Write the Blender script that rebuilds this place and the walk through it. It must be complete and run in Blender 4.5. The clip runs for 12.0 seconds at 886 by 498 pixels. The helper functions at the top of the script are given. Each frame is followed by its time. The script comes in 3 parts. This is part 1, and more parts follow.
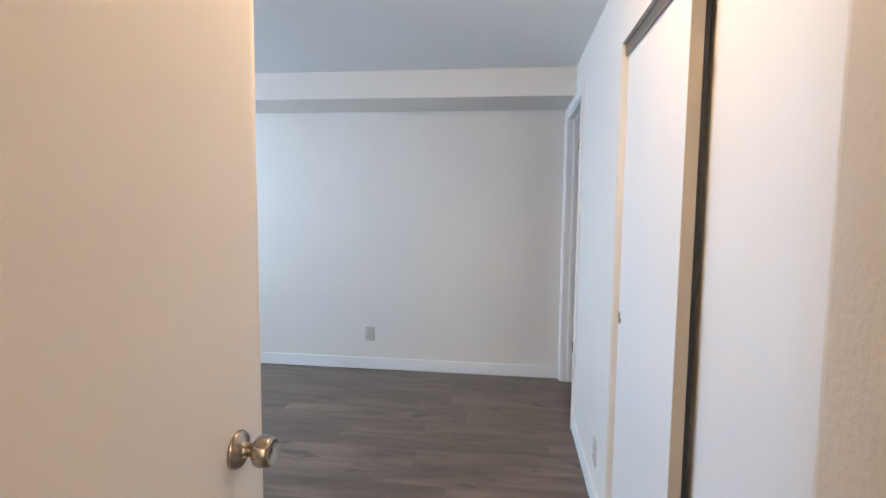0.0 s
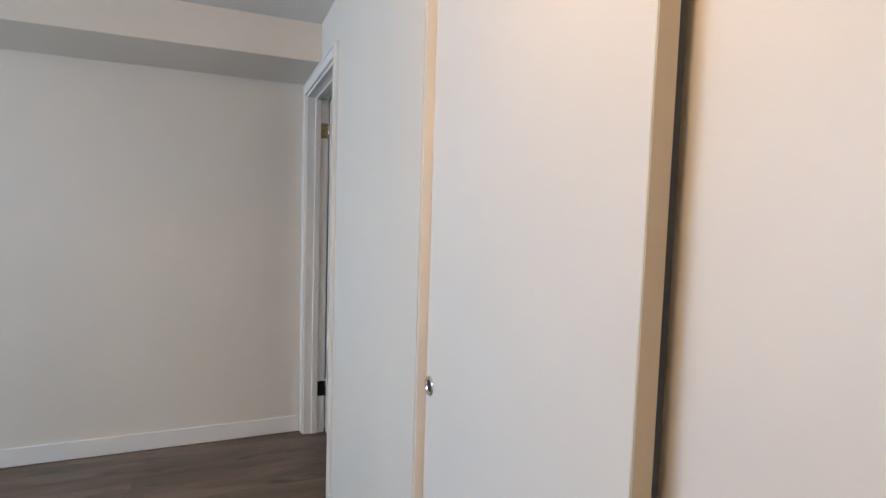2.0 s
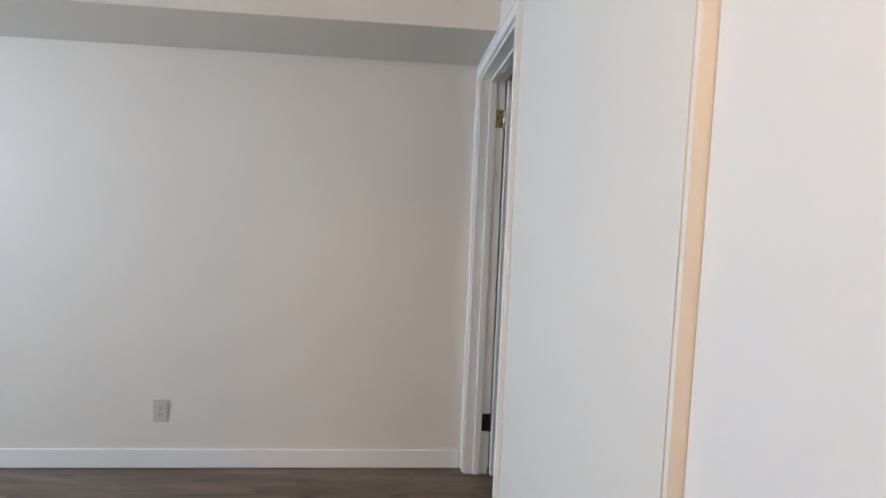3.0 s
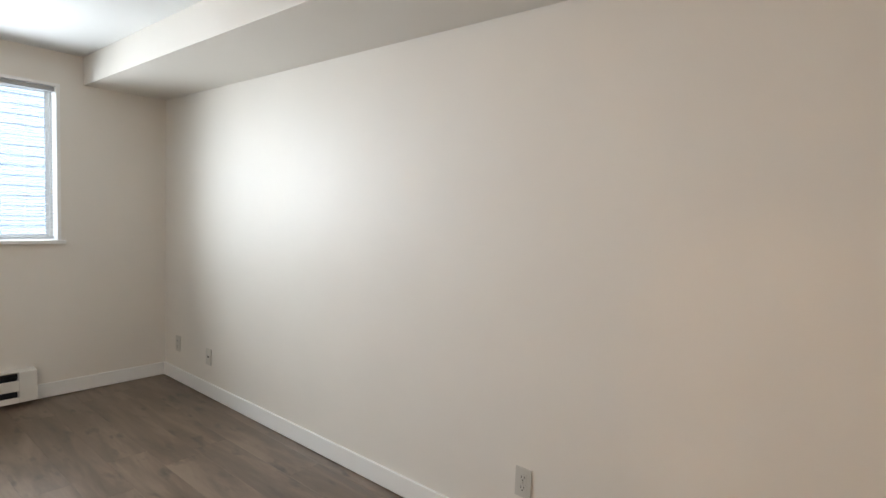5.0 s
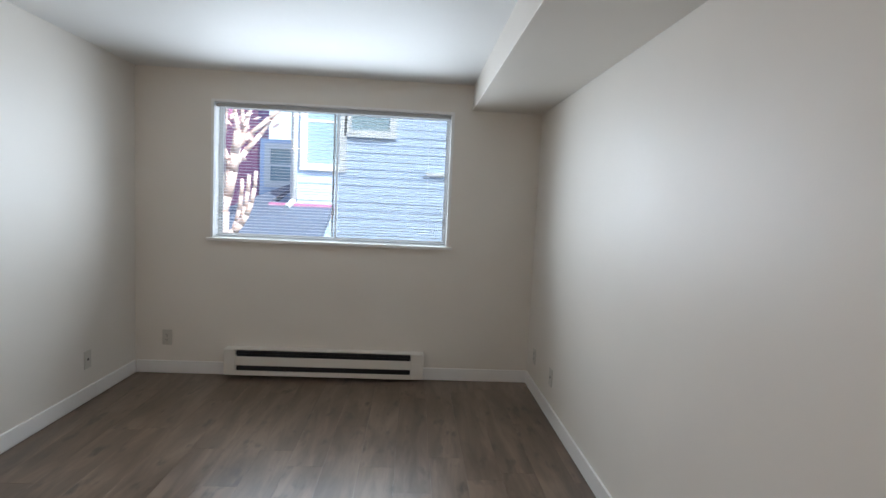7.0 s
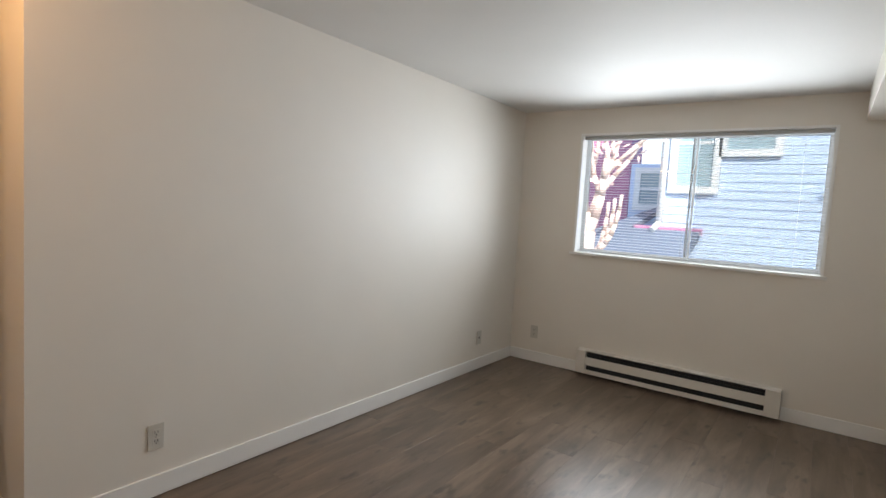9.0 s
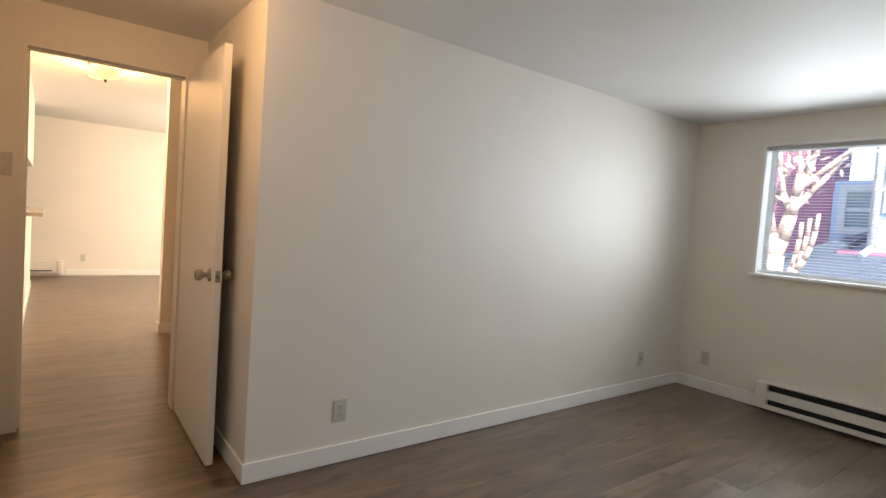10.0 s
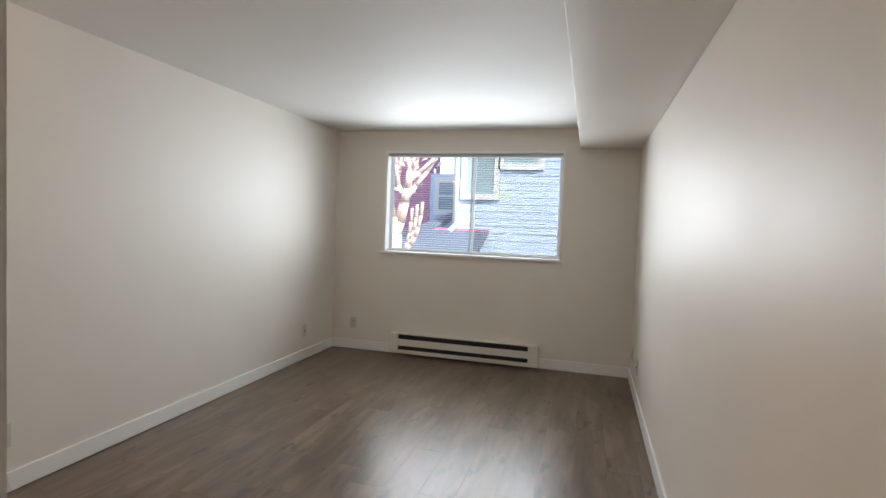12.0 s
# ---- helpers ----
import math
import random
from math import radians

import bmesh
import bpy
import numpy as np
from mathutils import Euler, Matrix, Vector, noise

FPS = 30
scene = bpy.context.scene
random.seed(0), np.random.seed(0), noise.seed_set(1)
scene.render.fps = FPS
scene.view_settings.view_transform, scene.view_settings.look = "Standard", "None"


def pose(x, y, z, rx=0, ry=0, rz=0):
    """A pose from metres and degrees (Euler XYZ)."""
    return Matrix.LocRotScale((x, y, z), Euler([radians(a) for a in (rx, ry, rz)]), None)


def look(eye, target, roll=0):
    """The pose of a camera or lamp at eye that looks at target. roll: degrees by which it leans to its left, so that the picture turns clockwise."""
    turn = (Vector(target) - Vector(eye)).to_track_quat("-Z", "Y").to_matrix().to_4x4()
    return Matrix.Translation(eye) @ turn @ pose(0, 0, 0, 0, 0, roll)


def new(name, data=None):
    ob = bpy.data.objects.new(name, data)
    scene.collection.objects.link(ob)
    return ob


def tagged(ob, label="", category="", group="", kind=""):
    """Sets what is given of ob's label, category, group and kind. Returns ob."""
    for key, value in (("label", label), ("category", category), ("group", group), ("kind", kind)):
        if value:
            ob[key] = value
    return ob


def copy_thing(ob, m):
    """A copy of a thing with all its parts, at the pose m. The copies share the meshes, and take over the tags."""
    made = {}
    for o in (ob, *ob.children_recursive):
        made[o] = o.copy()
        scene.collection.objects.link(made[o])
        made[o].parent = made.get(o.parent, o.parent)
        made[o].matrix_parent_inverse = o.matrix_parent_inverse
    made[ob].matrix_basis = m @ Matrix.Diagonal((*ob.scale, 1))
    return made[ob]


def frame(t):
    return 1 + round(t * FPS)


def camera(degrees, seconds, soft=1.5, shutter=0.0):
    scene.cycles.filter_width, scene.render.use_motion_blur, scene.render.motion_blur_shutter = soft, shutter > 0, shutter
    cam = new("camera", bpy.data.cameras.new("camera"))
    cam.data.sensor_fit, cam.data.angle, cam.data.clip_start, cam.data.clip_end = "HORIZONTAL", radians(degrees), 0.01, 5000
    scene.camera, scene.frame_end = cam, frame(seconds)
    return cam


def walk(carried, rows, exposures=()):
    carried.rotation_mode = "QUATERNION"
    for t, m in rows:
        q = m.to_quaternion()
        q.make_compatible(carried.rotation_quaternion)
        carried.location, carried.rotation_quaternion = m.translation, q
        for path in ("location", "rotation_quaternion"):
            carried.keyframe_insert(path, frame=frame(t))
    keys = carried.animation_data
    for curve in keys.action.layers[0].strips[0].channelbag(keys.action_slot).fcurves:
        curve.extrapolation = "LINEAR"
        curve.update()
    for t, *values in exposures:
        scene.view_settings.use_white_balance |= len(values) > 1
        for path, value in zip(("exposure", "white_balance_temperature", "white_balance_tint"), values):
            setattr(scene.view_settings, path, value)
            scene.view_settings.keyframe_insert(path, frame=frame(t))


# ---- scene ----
cam = camera(80.1, 12.0)
PATH = [
    (0, (-1.142, -0.577, 1.363), (0.834, -0.32, 1.189), 0.6),
    (0.5, (-0.96, -0.511, 1.366), (1.011, -0.814, 1.204), 1.0),
    (1, (-0.764, -0.434, 1.378), (1.115, -1.103, 1.228), 1.5),
    (1.5, (-0.514, -0.474, 1.362), (1.304, -1.295, 1.22), 1.6),
    (2, (-0.238, -0.531, 1.353), (1.603, -1.3, 1.215), 1.8),
    (2.5, (0.063, -0.551, 1.356), (1.985, -1.089, 1.232), 1.8),
    (3, (0.308, -0.606, 1.348), (2.296, -0.77, 1.201), 2.3),
    (3.2, (0.419, -0.648, 1.334), (2.413, -0.638, 1.184), 2.5),
    (4.8, (1.208, -0.471, 1.274), (2.821, 0.703, 1.136), 1.6),
    (5, (1.251, -0.428, 1.308), (2.788, 0.845, 1.175), 2.2),
    (5.5, (1.437, -0.42, 1.363), (2.735, 1.095, 1.214), 2.7),
    (6, (1.59, -0.31, 1.374), (2.613, 1.4, 1.206), 3.1),
    (6.5, (1.855, -0.243, 1.421), (2.438, 1.66, 1.226), 2.8),
    (7, (2.036, -0.267, 1.36), (2.154, 1.722, 1.193), 2.7),
    (9, (2.293, -0.644, 1.343), (1.13, 0.975, 1.191), 3.4),
    (9.5, (2.383, -0.676, 1.266), (0.914, 0.677, 1.147), 3.8),
    (10, (2.398, -0.747, 1.265), (0.801, 0.453, 1.165), 4.0),
    (10.5, (2.389, -0.914, 1.265), (0.884, 0.4, 1.181), 3.6),
    (11, (2.463, -1.152, 1.294), (1.251, 0.436, 1.188), 2.9),
    (11.5, (2.484, -1.223, 1.339), (1.703, 0.615, 1.229), 2.2),
    (12, (2.564, -1.300, 1.331), (2.032, 0.625, 1.238), 2.2),
]
EXPOSURES = [(0, 2.1, 5250, 8), (1.5, 2.0, 5650, 9), (2.0, 1.75, 5750, 9), (3.2, 1.95, 5850, 10), (4.8, 1.95, 6700, 11), (5.5, 1.55, 6700, 11), (6.5, 1.25, 6250, 11), (9.0, 1.4, 7000, 13), (11, 1.4, 6900, 12), (12, 1.4, 6950, 13)]
walk(cam, [(t, look(eye, target, roll)) for t, eye, target, roll in PATH], EXPOSURES)

# ---- light ----
world = bpy.data.worlds.new("world")
scene.world = world
world.use_nodes = True
wn = world.node_tree
sky = wn.nodes.new("ShaderNodeTexSky")
sky.sky_type, sky.sun_disc = "NISHITA", False
sky.sun_elevation, sky.sun_rotation = radians(38), radians(144.0)
wn.links.new(sky.outputs[0], wn.nodes["Background"].inputs[0])
wn.nodes["Background"].inputs[1].default_value = 0.15


def lamp(name, kind, energy, colour, m, **more):
    data = bpy.data.lights.new(name, kind)
    data.energy, data.color = energy, colour
    for key, value in more.items():
        if key == "size":
            data.size = value
        elif key == "size_y":
            data.shape, data.size_y = "RECTANGLE", value
        elif key == "angle":
            data.angle = value
        elif key == "spread":
            data.spread = value
        elif key == "radius":
            data.shadow_soft_size = value
    ob = new(name, data)
    ob.matrix_world = m
    return ob


# sun from the south-east, full on the facades across the yard
SUN = Vector((0.45, -0.62, 0.60))
lamp("sun", "SUN", 4.0, (1, 0.95, 0.87), look(SUN * 30, (0, 0, 0)), angle=radians(0.5))
# skylight from the yard, standing in the window's opening on the room side of the blind
DAY = (0.80, 0.91, 1.0)
lamp("window_daylight", "AREA", 12, DAY, look((1.427, 3.722, 1.535), (1.427, 2.722, 1.515)), size=1.73, size_y=0.98, spread=radians(134))
# the share of daylight that falls on the blind and the window's reveals
lamp("blind_daylight", "AREA", 3.4, DAY, look((1.427, 3.828, 1.535), (1.427, 2.828, 1.535)), size=1.72, size_y=0.97)
# daylight at the living room's own window, round the corner of the hall
lamp("living_daylight", "AREA", 66, (1, 0.86, 0.68), look((-5.6, 2.78, 1.5), (-5.6, 0, 1.0)), size=2.0, size_y=1.1)
# bulbs inside the hall's ceiling light
lamp("hall_bulb", "POINT", 27, (1, 0.58, 0.25), pose(-3.40, -0.365, 2.40), radius=0.12)

# bulb of the bedroom's own light, over the way in
lamp("room_bulb", "POINT", 5.6, (1, 0.58, 0.25), pose(0.18, -0.47, 2.185), radius=0.09)

# ---- materials ----


def shader(name):
    m = bpy.data.materials.new(name)
    m.use_nodes = True
    return m, m.node_tree, m.node_tree.nodes["Principled BSDF"]


def add(nt, kind, **inputs):
    n = nt.nodes.new(kind)
    for key, value in inputs.items():
        n.inputs[key.replace("_", " ")].default_value = value
    return n


def mixed(nt, fac, a, b):
    n = nt.nodes.new("ShaderNodeMix")
    n.data_type = "RGBA"
    nt.links.new(fac, n.inputs[0])
    for i, c in ((6, a), (7, b)):
        if isinstance(c, tuple):
            n.inputs[i].default_value = (*c, 1)
        else:
            nt.links.new(c, n.inputs[i])
    return n.outputs[2]


def coords(nt, scale=(1, 1, 1), shift=None):
    tc = nt.nodes.new("ShaderNodeTexCoord")
    mp = nt.nodes.new("ShaderNodeMapping")
    mp.inputs["Scale"].default_value = scale
    nt.links.new(tc.outputs["Object"], mp.inputs[0])
    if shift is not None:
        nt.links.new(shift, mp.inputs["Location"])
    return mp.outputs[0]


def painted(name, colour, rough=0.55, bump=0.12, grain=260, metal=0.0, vary=0.04):
    """Paint, plastic or metal: slight patches, fine relief."""
    m, nt, p = shader(name)
    big = add(nt, "ShaderNodeTexNoise", Scale=2.3, Detail=4.0)
    fine = add(nt, "ShaderNodeTexNoise", Scale=grain, Detail=3.0)
    c = coords(nt)
    nt.links.new(c, big.inputs[0])
    nt.links.new(c, fine.inputs[0])
    low = tuple(v * (1 - 2 * vary) for v in colour)
    nt.links.new(mixed(nt, big.outputs[0], low, colour), p.inputs["Base Color"])
    ramp = nt.nodes.new("ShaderNodeMapRange")
    ramp.inputs[3].default_value, ramp.inputs[4].default_value = rough - 0.08, rough + 0.08
    nt.links.new(big.outputs[0], ramp.inputs[0])
    nt.links.new(ramp.outputs[0], p.inputs["Roughness"])
    p.inputs["Metallic"].default_value = metal
    b = add(nt, "ShaderNodeBump", Strength=bump, Distance=0.002)
    nt.links.new(fine.outputs[0], b.inputs["Height"])
    nt.links.new(b.outputs[0], p.inputs["Normal"])
    return m


def plank_material():
    m, nt, p = shader("vinyl_plank")
    info = nt.nodes.new("ShaderNodeObjectInfo")
    comb = nt.nodes.new("ShaderNodeCombineXYZ")
    mul = nt.nodes.new("ShaderNodeMath")
    mul.operation = "MULTIPLY"
    mul.inputs[1].default_value = 37
    nt.links.new(info.outputs["Random"], mul.inputs[0])
    for i in range(3):
        nt.links.new(mul.outputs[0], comb.inputs[i])
    long = add(nt, "ShaderNodeTexNoise", Scale=1.0, Detail=6.0, Roughness=0.62, Distortion=0.5)
    nt.links.new(coords(nt, (8.5, 1.4, 1), comb.outputs[0]), long.inputs[0])
    fine = add(nt, "ShaderNodeTexNoise", Scale=1.0, Detail=4.0, Roughness=0.7)
    nt.links.new(coords(nt, (90, 4, 1), comb.outputs[0]), fine.inputs[0])
    knots = add(nt, "ShaderNodeTexNoise", Scale=1.0, Detail=3.0)
    nt.links.new(coords(nt, (14, 5, 1), comb.outputs[0]), knots.inputs[0])
    ramp = nt.nodes.new("ShaderNodeValToRGB")
    e = ramp.color_ramp.elements
    e[0].position, e[0].color = 0.33, (0.078, 0.052, 0.035, 1)
    e[1].position, e[1].color = 0.66, (0.205, 0.149, 0.108, 1)
    mid = e.new(0.5)
    mid.color = (0.132, 0.093, 0.066, 1)
    nt.links.new(long.outputs[0], ramp.inputs[0])
    kr = nt.nodes.new("ShaderNodeValToRGB")
    kr.color_ramp.elements[0].position, kr.color_ramp.elements[1].position = 0.59, 0.72
    nt.links.new(knots.outputs[0], kr.inputs[0])
    col = mixed(nt, kr.outputs[0], ramp.outputs[0], (0.055, 0.040, 0.031))
    half = nt.nodes.new("ShaderNodeMapRange")
    half.inputs[3].default_value, half.inputs[4].default_value = 0.0, 0.3
    nt.links.new(fine.outputs[0], half.inputs[0])
    col = mixed(nt, half.outputs[0], col, (0.15, 0.113, 0.085))
    hue = nt.nodes.new("ShaderNodeHueSaturation")
    val = nt.nodes.new("ShaderNodeMapRange")
    val.inputs[3].default_value, val.inputs[4].default_value = 1.08, 1.13
    nt.links.new(info.outputs["Random"], val.inputs[0])
    nt.links.new(val.outputs[0], hue.inputs["Value"])
    nt.links.new(col, hue.inputs["Color"])
    nt.links.new(hue.outputs[0], p.inputs["Base Color"])
    r = nt.nodes.new("ShaderNodeMapRange")
    r.inputs[3].default_value, r.inputs[4].default_value = 0.23, 0.40
    nt.links.new(long.outputs[0], r.inputs[0])
    nt.links.new(r.outputs[0], p.inputs["Roughness"])
    b = add(nt, "ShaderNodeBump", Strength=0.25, Distance=0.0015)
    nt.links.new(fine.outputs[0], b.inputs["Height"])
    nt.links.new(b.outputs[0], p.inputs["Normal"])
    return m


WALL = painted("wall_paint", (0.80, 0.755, 0.69), 0.5, 0.10, 170)
CEIL = painted("ceiling_paint", (0.80, 0.79, 0.77), 0.66, 0.16, 120)
TRIM = painted("trim_paint", (0.87, 0.86, 0.84), 0.35, 0.05, 300)
DOOR = painted("door_paint", (0.82, 0.79, 0.74), 0.55, 0.08, 240)
CLOSET = painted("closet_door_paint", (0.82, 0.80, 0.77), 0.42, 0.08, 240)
TEXTURED = painted("orange_peel_paint", (0.74, 0.70, 0.64), 0.55, 0.9, 75)
EDGE = painted("bare_board_edge", (0.52, 0.46, 0.36), 0.6, 0.2, 300)
PLATE = painted("plate_plastic", (0.60, 0.575, 0.52), 0.3, 0.02)
VINYL = painted("window_vinyl", (0.83, 0.84, 0.84), 0.35, 0.03)
SLAT = painted("slat_enamel", (0.78, 0.81, 0.84), 0.4, 0.02)
RAIL = painted("blind_rail_enamel", (0.48, 0.48, 0.47), 0.4, 0.02)
HEATER = painted("heater_enamel", (0.78, 0.75, 0.69), 0.38, 0.05)
BLACK = painted("dark_fins", (0.018, 0.020, 0.026), 0.45, 0.1)
HOLE = painted("socket_hole", (0.05, 0.045, 0.04), 0.5)
NICKEL = painted("satin_nickel", (0.42, 0.38, 0.33), 0.28, 0.03, 400, 1.0)
CHROME = painted("polished_chrome", (0.75, 0.73, 0.70), 0.12, 0.0, 400, 1.0)
BRASS = painted("pale_brass", (0.80, 0.70, 0.50), 0.25, 0.03, 400, 1.0)
BRONZE = painted("dark_bronze", (0.06, 0.055, 0.05), 0.4, 0.05, 300, 1.0)
TRACK = painted("track_metal", (0.28, 0.25, 0.22), 0.4, 0.05, 300, 0.8)
# the closet's inner shade, put into a darker wall colour
CLOSET_SHADE = painted("closet_shade_paint", (0.25, 0.23, 0.2), 0.7)
STONE = painted("counter_laminate", (0.52, 0.50, 0.46), 0.3)
SUBFLOOR = painted("underlay", (0.05, 0.042, 0.036), 0.8)
PLANK = plank_material()
SIDING = painted("lap_siding_paint", (0.45, 0.61, 0.86), 0.6, 0.3, 60)
OUT_TRIM = painted("outside_trim_paint", (0.68, 0.74, 0.78), 0.5, 0.1)
OUT_GLASS = painted("dark_window_glass", (0.26, 0.40, 0.48), 0.15, 0.0, 100, 0.0, 0.15)
SHINGLE = painted("dark_shingle", (0.12, 0.165, 0.25), 0.85, 0.8, 40, 0.0, 0.2)
BRICK_RED = painted("red_stained_boards", (0.48, 0.19, 0.36), 0.7, 0.4, 50, 0.0, 0.15)
GROUND = painted("yard_gravel", (0.30, 0.28, 0.26), 0.9, 0.8, 30, 0.0, 0.2)
BARK = painted("pale_bark", (0.78, 0.62, 0.58), 0.8, 0.6, 40, 0.0, 0.2)
PETAL = painted("pale_leaf", (0.82, 0.60, 0.60), 0.7, 0.2, 40, 0.0, 0.2)
LEAF = painted("leaf", (0.10, 0.12, 0.07), 0.7, 0.2, 40, 0.0, 0.25)


def glass_material():
    m, nt, p = shader("window_glass")
    out = nt.nodes["Material Output"]
    t = nt.nodes.new("ShaderNodeBsdfTransparent")
    t.inputs[0].default_value = (0.95, 0.97, 0.97, 1)
    g = nt.nodes.new("ShaderNodeBsdfGlossy")
    g.inputs["Roughness"].default_value = 0.02
    f = nt.nodes.new("ShaderNodeFresnel")
    mx = nt.nodes.new("ShaderNodeMixShader")
    nt.links.new(f.outputs[0], mx.inputs[0])
    nt.links.new(t.outputs[0], mx.inputs[1])
    nt.links.new(g.outputs[0], mx.inputs[2])
    nt.links.new(mx.outputs[0], out.inputs[0])
    return m


GLASS = glass_material()


def screen_material():
    """Woven mesh too fine to tell its threads apart."""
    m, nt, p = shader("insect_screen")
    p.inputs["Base Color"].default_value = (0.16, 0.17, 0.19, 1)
    p.inputs["Roughness"].default_value = 0.6
    p.inputs["Alpha"].default_value = 0.32
    return m


SCREEN = screen_material()


def glow_material():
    m, nt, p = shader("lit_frosted_glass")
    p.inputs["Base Color"].default_value = (0.9, 0.8, 0.6, 1)
    p.inputs["Emission Color"].default_value = (1, 0.72, 0.36, 1)
    p.inputs["Emission Strength"].default_value = 0.30
    return m


GLOW = glow_material()

# ---- building helpers ----


def box(bm, x0, x1, y0, y1, z0, z1):
    v = [bm.verts.new(c) for c in ((x0, y0, z0), (x1, y0, z0), (x1, y1, z0), (x0, y1, z0), (x0, y0, z1), (x1, y0, z1), (x1, y1, z1), (x0, y1, z1))]
    return [bm.faces.new([v[i] for i in f]) for f in ((3, 2, 1, 0), (4, 5, 6, 7), (0, 1, 5, 4), (1, 2, 6, 5), (2, 3, 7, 6), (3, 0, 4, 7))]


def boxes(*rows, bevel=0.0, steps=2):
    bm = bmesh.new()
    for r in rows:
        box(bm, *r)
    if bevel:
        bmesh.ops.bevel(bm, geom=list(bm.edges), offset=bevel, segments=steps, affect="EDGES", profile=0.5)
    return bm


def lathe(profile, steps=28, m=None):
    """A turned solid about z from (radius, height) pairs."""
    bm = bmesh.new()
    rings = []
    for r, z in profile:
        if r < 1e-5:
            rings.append([bm.verts.new((0, 0, z))])
        else:
            rings.append([bm.verts.new((r * math.cos(a), r * math.sin(a), z)) for a in (2 * math.pi * i / steps for i in range(steps))])
    for a, b in zip(rings, rings[1:]):
        for i in range(steps):
            j = (i + 1) % steps
            q = [a[i % len(a)], a[j % len(a)], b[j % len(b)], b[i % len(b)]]
            q = [v for k, v in enumerate(q) if v not in q[:k]]
            if len(q) > 2:
                bm.faces.new(q)
    for f in bm.faces:
        f.smooth = True
    if m is not None:
        bm.transform(m)
    bmesh.ops.recalc_face_normals(bm, faces=bm.faces)
    return bm


def tube(bm, a, b, ra, rb, steps=8):
    a, b = Vector(a), Vector(b)
    q = (b - a).to_track_quat("Z", "Y").to_matrix()
    lo, hi = [], []
    for i in range(steps):
        d = q @ Vector((math.cos(2 * math.pi * i / steps), math.sin(2 * math.pi * i / steps), 0))
        lo.append(bm.verts.new(a + d * ra))
        hi.append(bm.verts.new(b + d * rb))
    for i in range(steps):
        f = bm.faces.new((lo[i], lo[(i + 1) % steps], hi[(i + 1) % steps], hi[i]))
        f.smooth = True
    bm.faces.new(hi)
    bm.faces.new(lo[::-1])


def mesh_of(name, bm, material):
    me = bpy.data.meshes.new(name)
    bm.to_mesh(me)
    bm.free()
    me.materials.append(material)
    return me


def part(name, bm, material, parent, label=""):
    ob = new(name, mesh_of(name, bm, material))
    ob.parent = parent
    if label:
        ob["label"] = label
    return ob


def thing(name, label, category, m=None, group=""):
    ob = new(name)
    ob.empty_display_size = 0.1
    if m is not None:
        ob.matrix_world = m
    return tagged(ob, label, category, group)


def structure(name, bm, material, label, category):
    return tagged(new(name, mesh_of(name, bm, material)), label, category, kind="structure")


# ---- the room's shell ----
RX, NY, SY, H = 2.975, 3.727, -0.974, 2.255
WT = 0.12
SB = SY - WT                      # back of the south wall
EX = -1.10                        # entry wall, room side
CX0, CX1, CZ = -0.435, 0.978, 1.965  # closet opening
BX0, BX1, BZ = 2.083, 2.914, 2.000  # bathroom opening
WX0, WX1, WZ0, WZ1 = 0.540, 2.315, 1.022, 2.050  # window opening
OY0, OY1, OZ = -0.868, -0.10, 2.035  # entry opening
NB = NY + 0.17

structure("wall_west", boxes((-WT, 0, 0, NB, 0, H)), WALL, "off-white painted plaster wall with a plain outer corner", "wall")
structure("wall_vestibule", boxes((EX, -WT, 0, WT, 0, H)), WALL, "off-white painted return wall behind the open door", "wall")
structure("wall_east", boxes((RX, RX + WT, -3.0, NB, 0, H)), WALL, "long off-white painted wall under a boxed soffit", "wall")
structure("wall_north", boxes((0, WX0, NY, NB, 0, H), (WX1, RX, NY, NB, 0, H), (WX0, WX1, NY, NB, 0, WZ0), (WX0, WX1, NY, NB, WZ1, H)), WALL,
          "off-white painted wall around the wide window", "wall")
structure("wall_south", boxes((CX1, BX0, SB, SY, 0, H), (BX1, RX, SB, SY, 0, H), (CX0, CX1, SB, SY, CZ, H), (BX0, BX1, SB, SY, BZ, H)), WALL,
          "off-white painted wall with closet and bathroom openings", "wall")
structure("wall_closet_end", boxes((EX, CX0, SB, SY, 0, H)), TEXTURED, "beige orange-peel textured wall beside the closet", "wall")
structure("wall_entry", boxes((EX - WT, EX, SB, OY0, 0, H + 0.2), (EX - WT, EX, OY1, WT, 0, H + 0.2), (EX - WT, EX, OY0, OY1, OZ, H + 0.2)), WALL,
          "painted wall with the entry doorway", "wall")
structure("ceiling", boxes((EX, RX + WT, -3.0, NB, H, H + 0.1)), CEIL, "flat off-white painted ceiling", "ceiling")
structure("soffit", boxes((2.447, RX, SY, NY, 2.07, H), bevel=0.003), WALL, "boxed soffit painted off-white along the ceiling", "soffit")

# closet interior and bathroom beyond, closed with plain walls; the closet's shade is in its colour
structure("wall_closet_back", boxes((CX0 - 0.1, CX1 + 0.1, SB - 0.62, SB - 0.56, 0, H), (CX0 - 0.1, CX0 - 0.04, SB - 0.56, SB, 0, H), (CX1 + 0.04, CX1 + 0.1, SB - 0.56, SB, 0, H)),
          CLOSET_SHADE, "inside walls of the closet, coloured dark to stand for shade", "wall")
structure("wall_bathroom", boxes((1.30, 1.40, -2.9, SB, 0, H), (1.30, RX, -3.0, -2.9, 0, H)), WALL, "plain walls of the room behind the door", "wall")


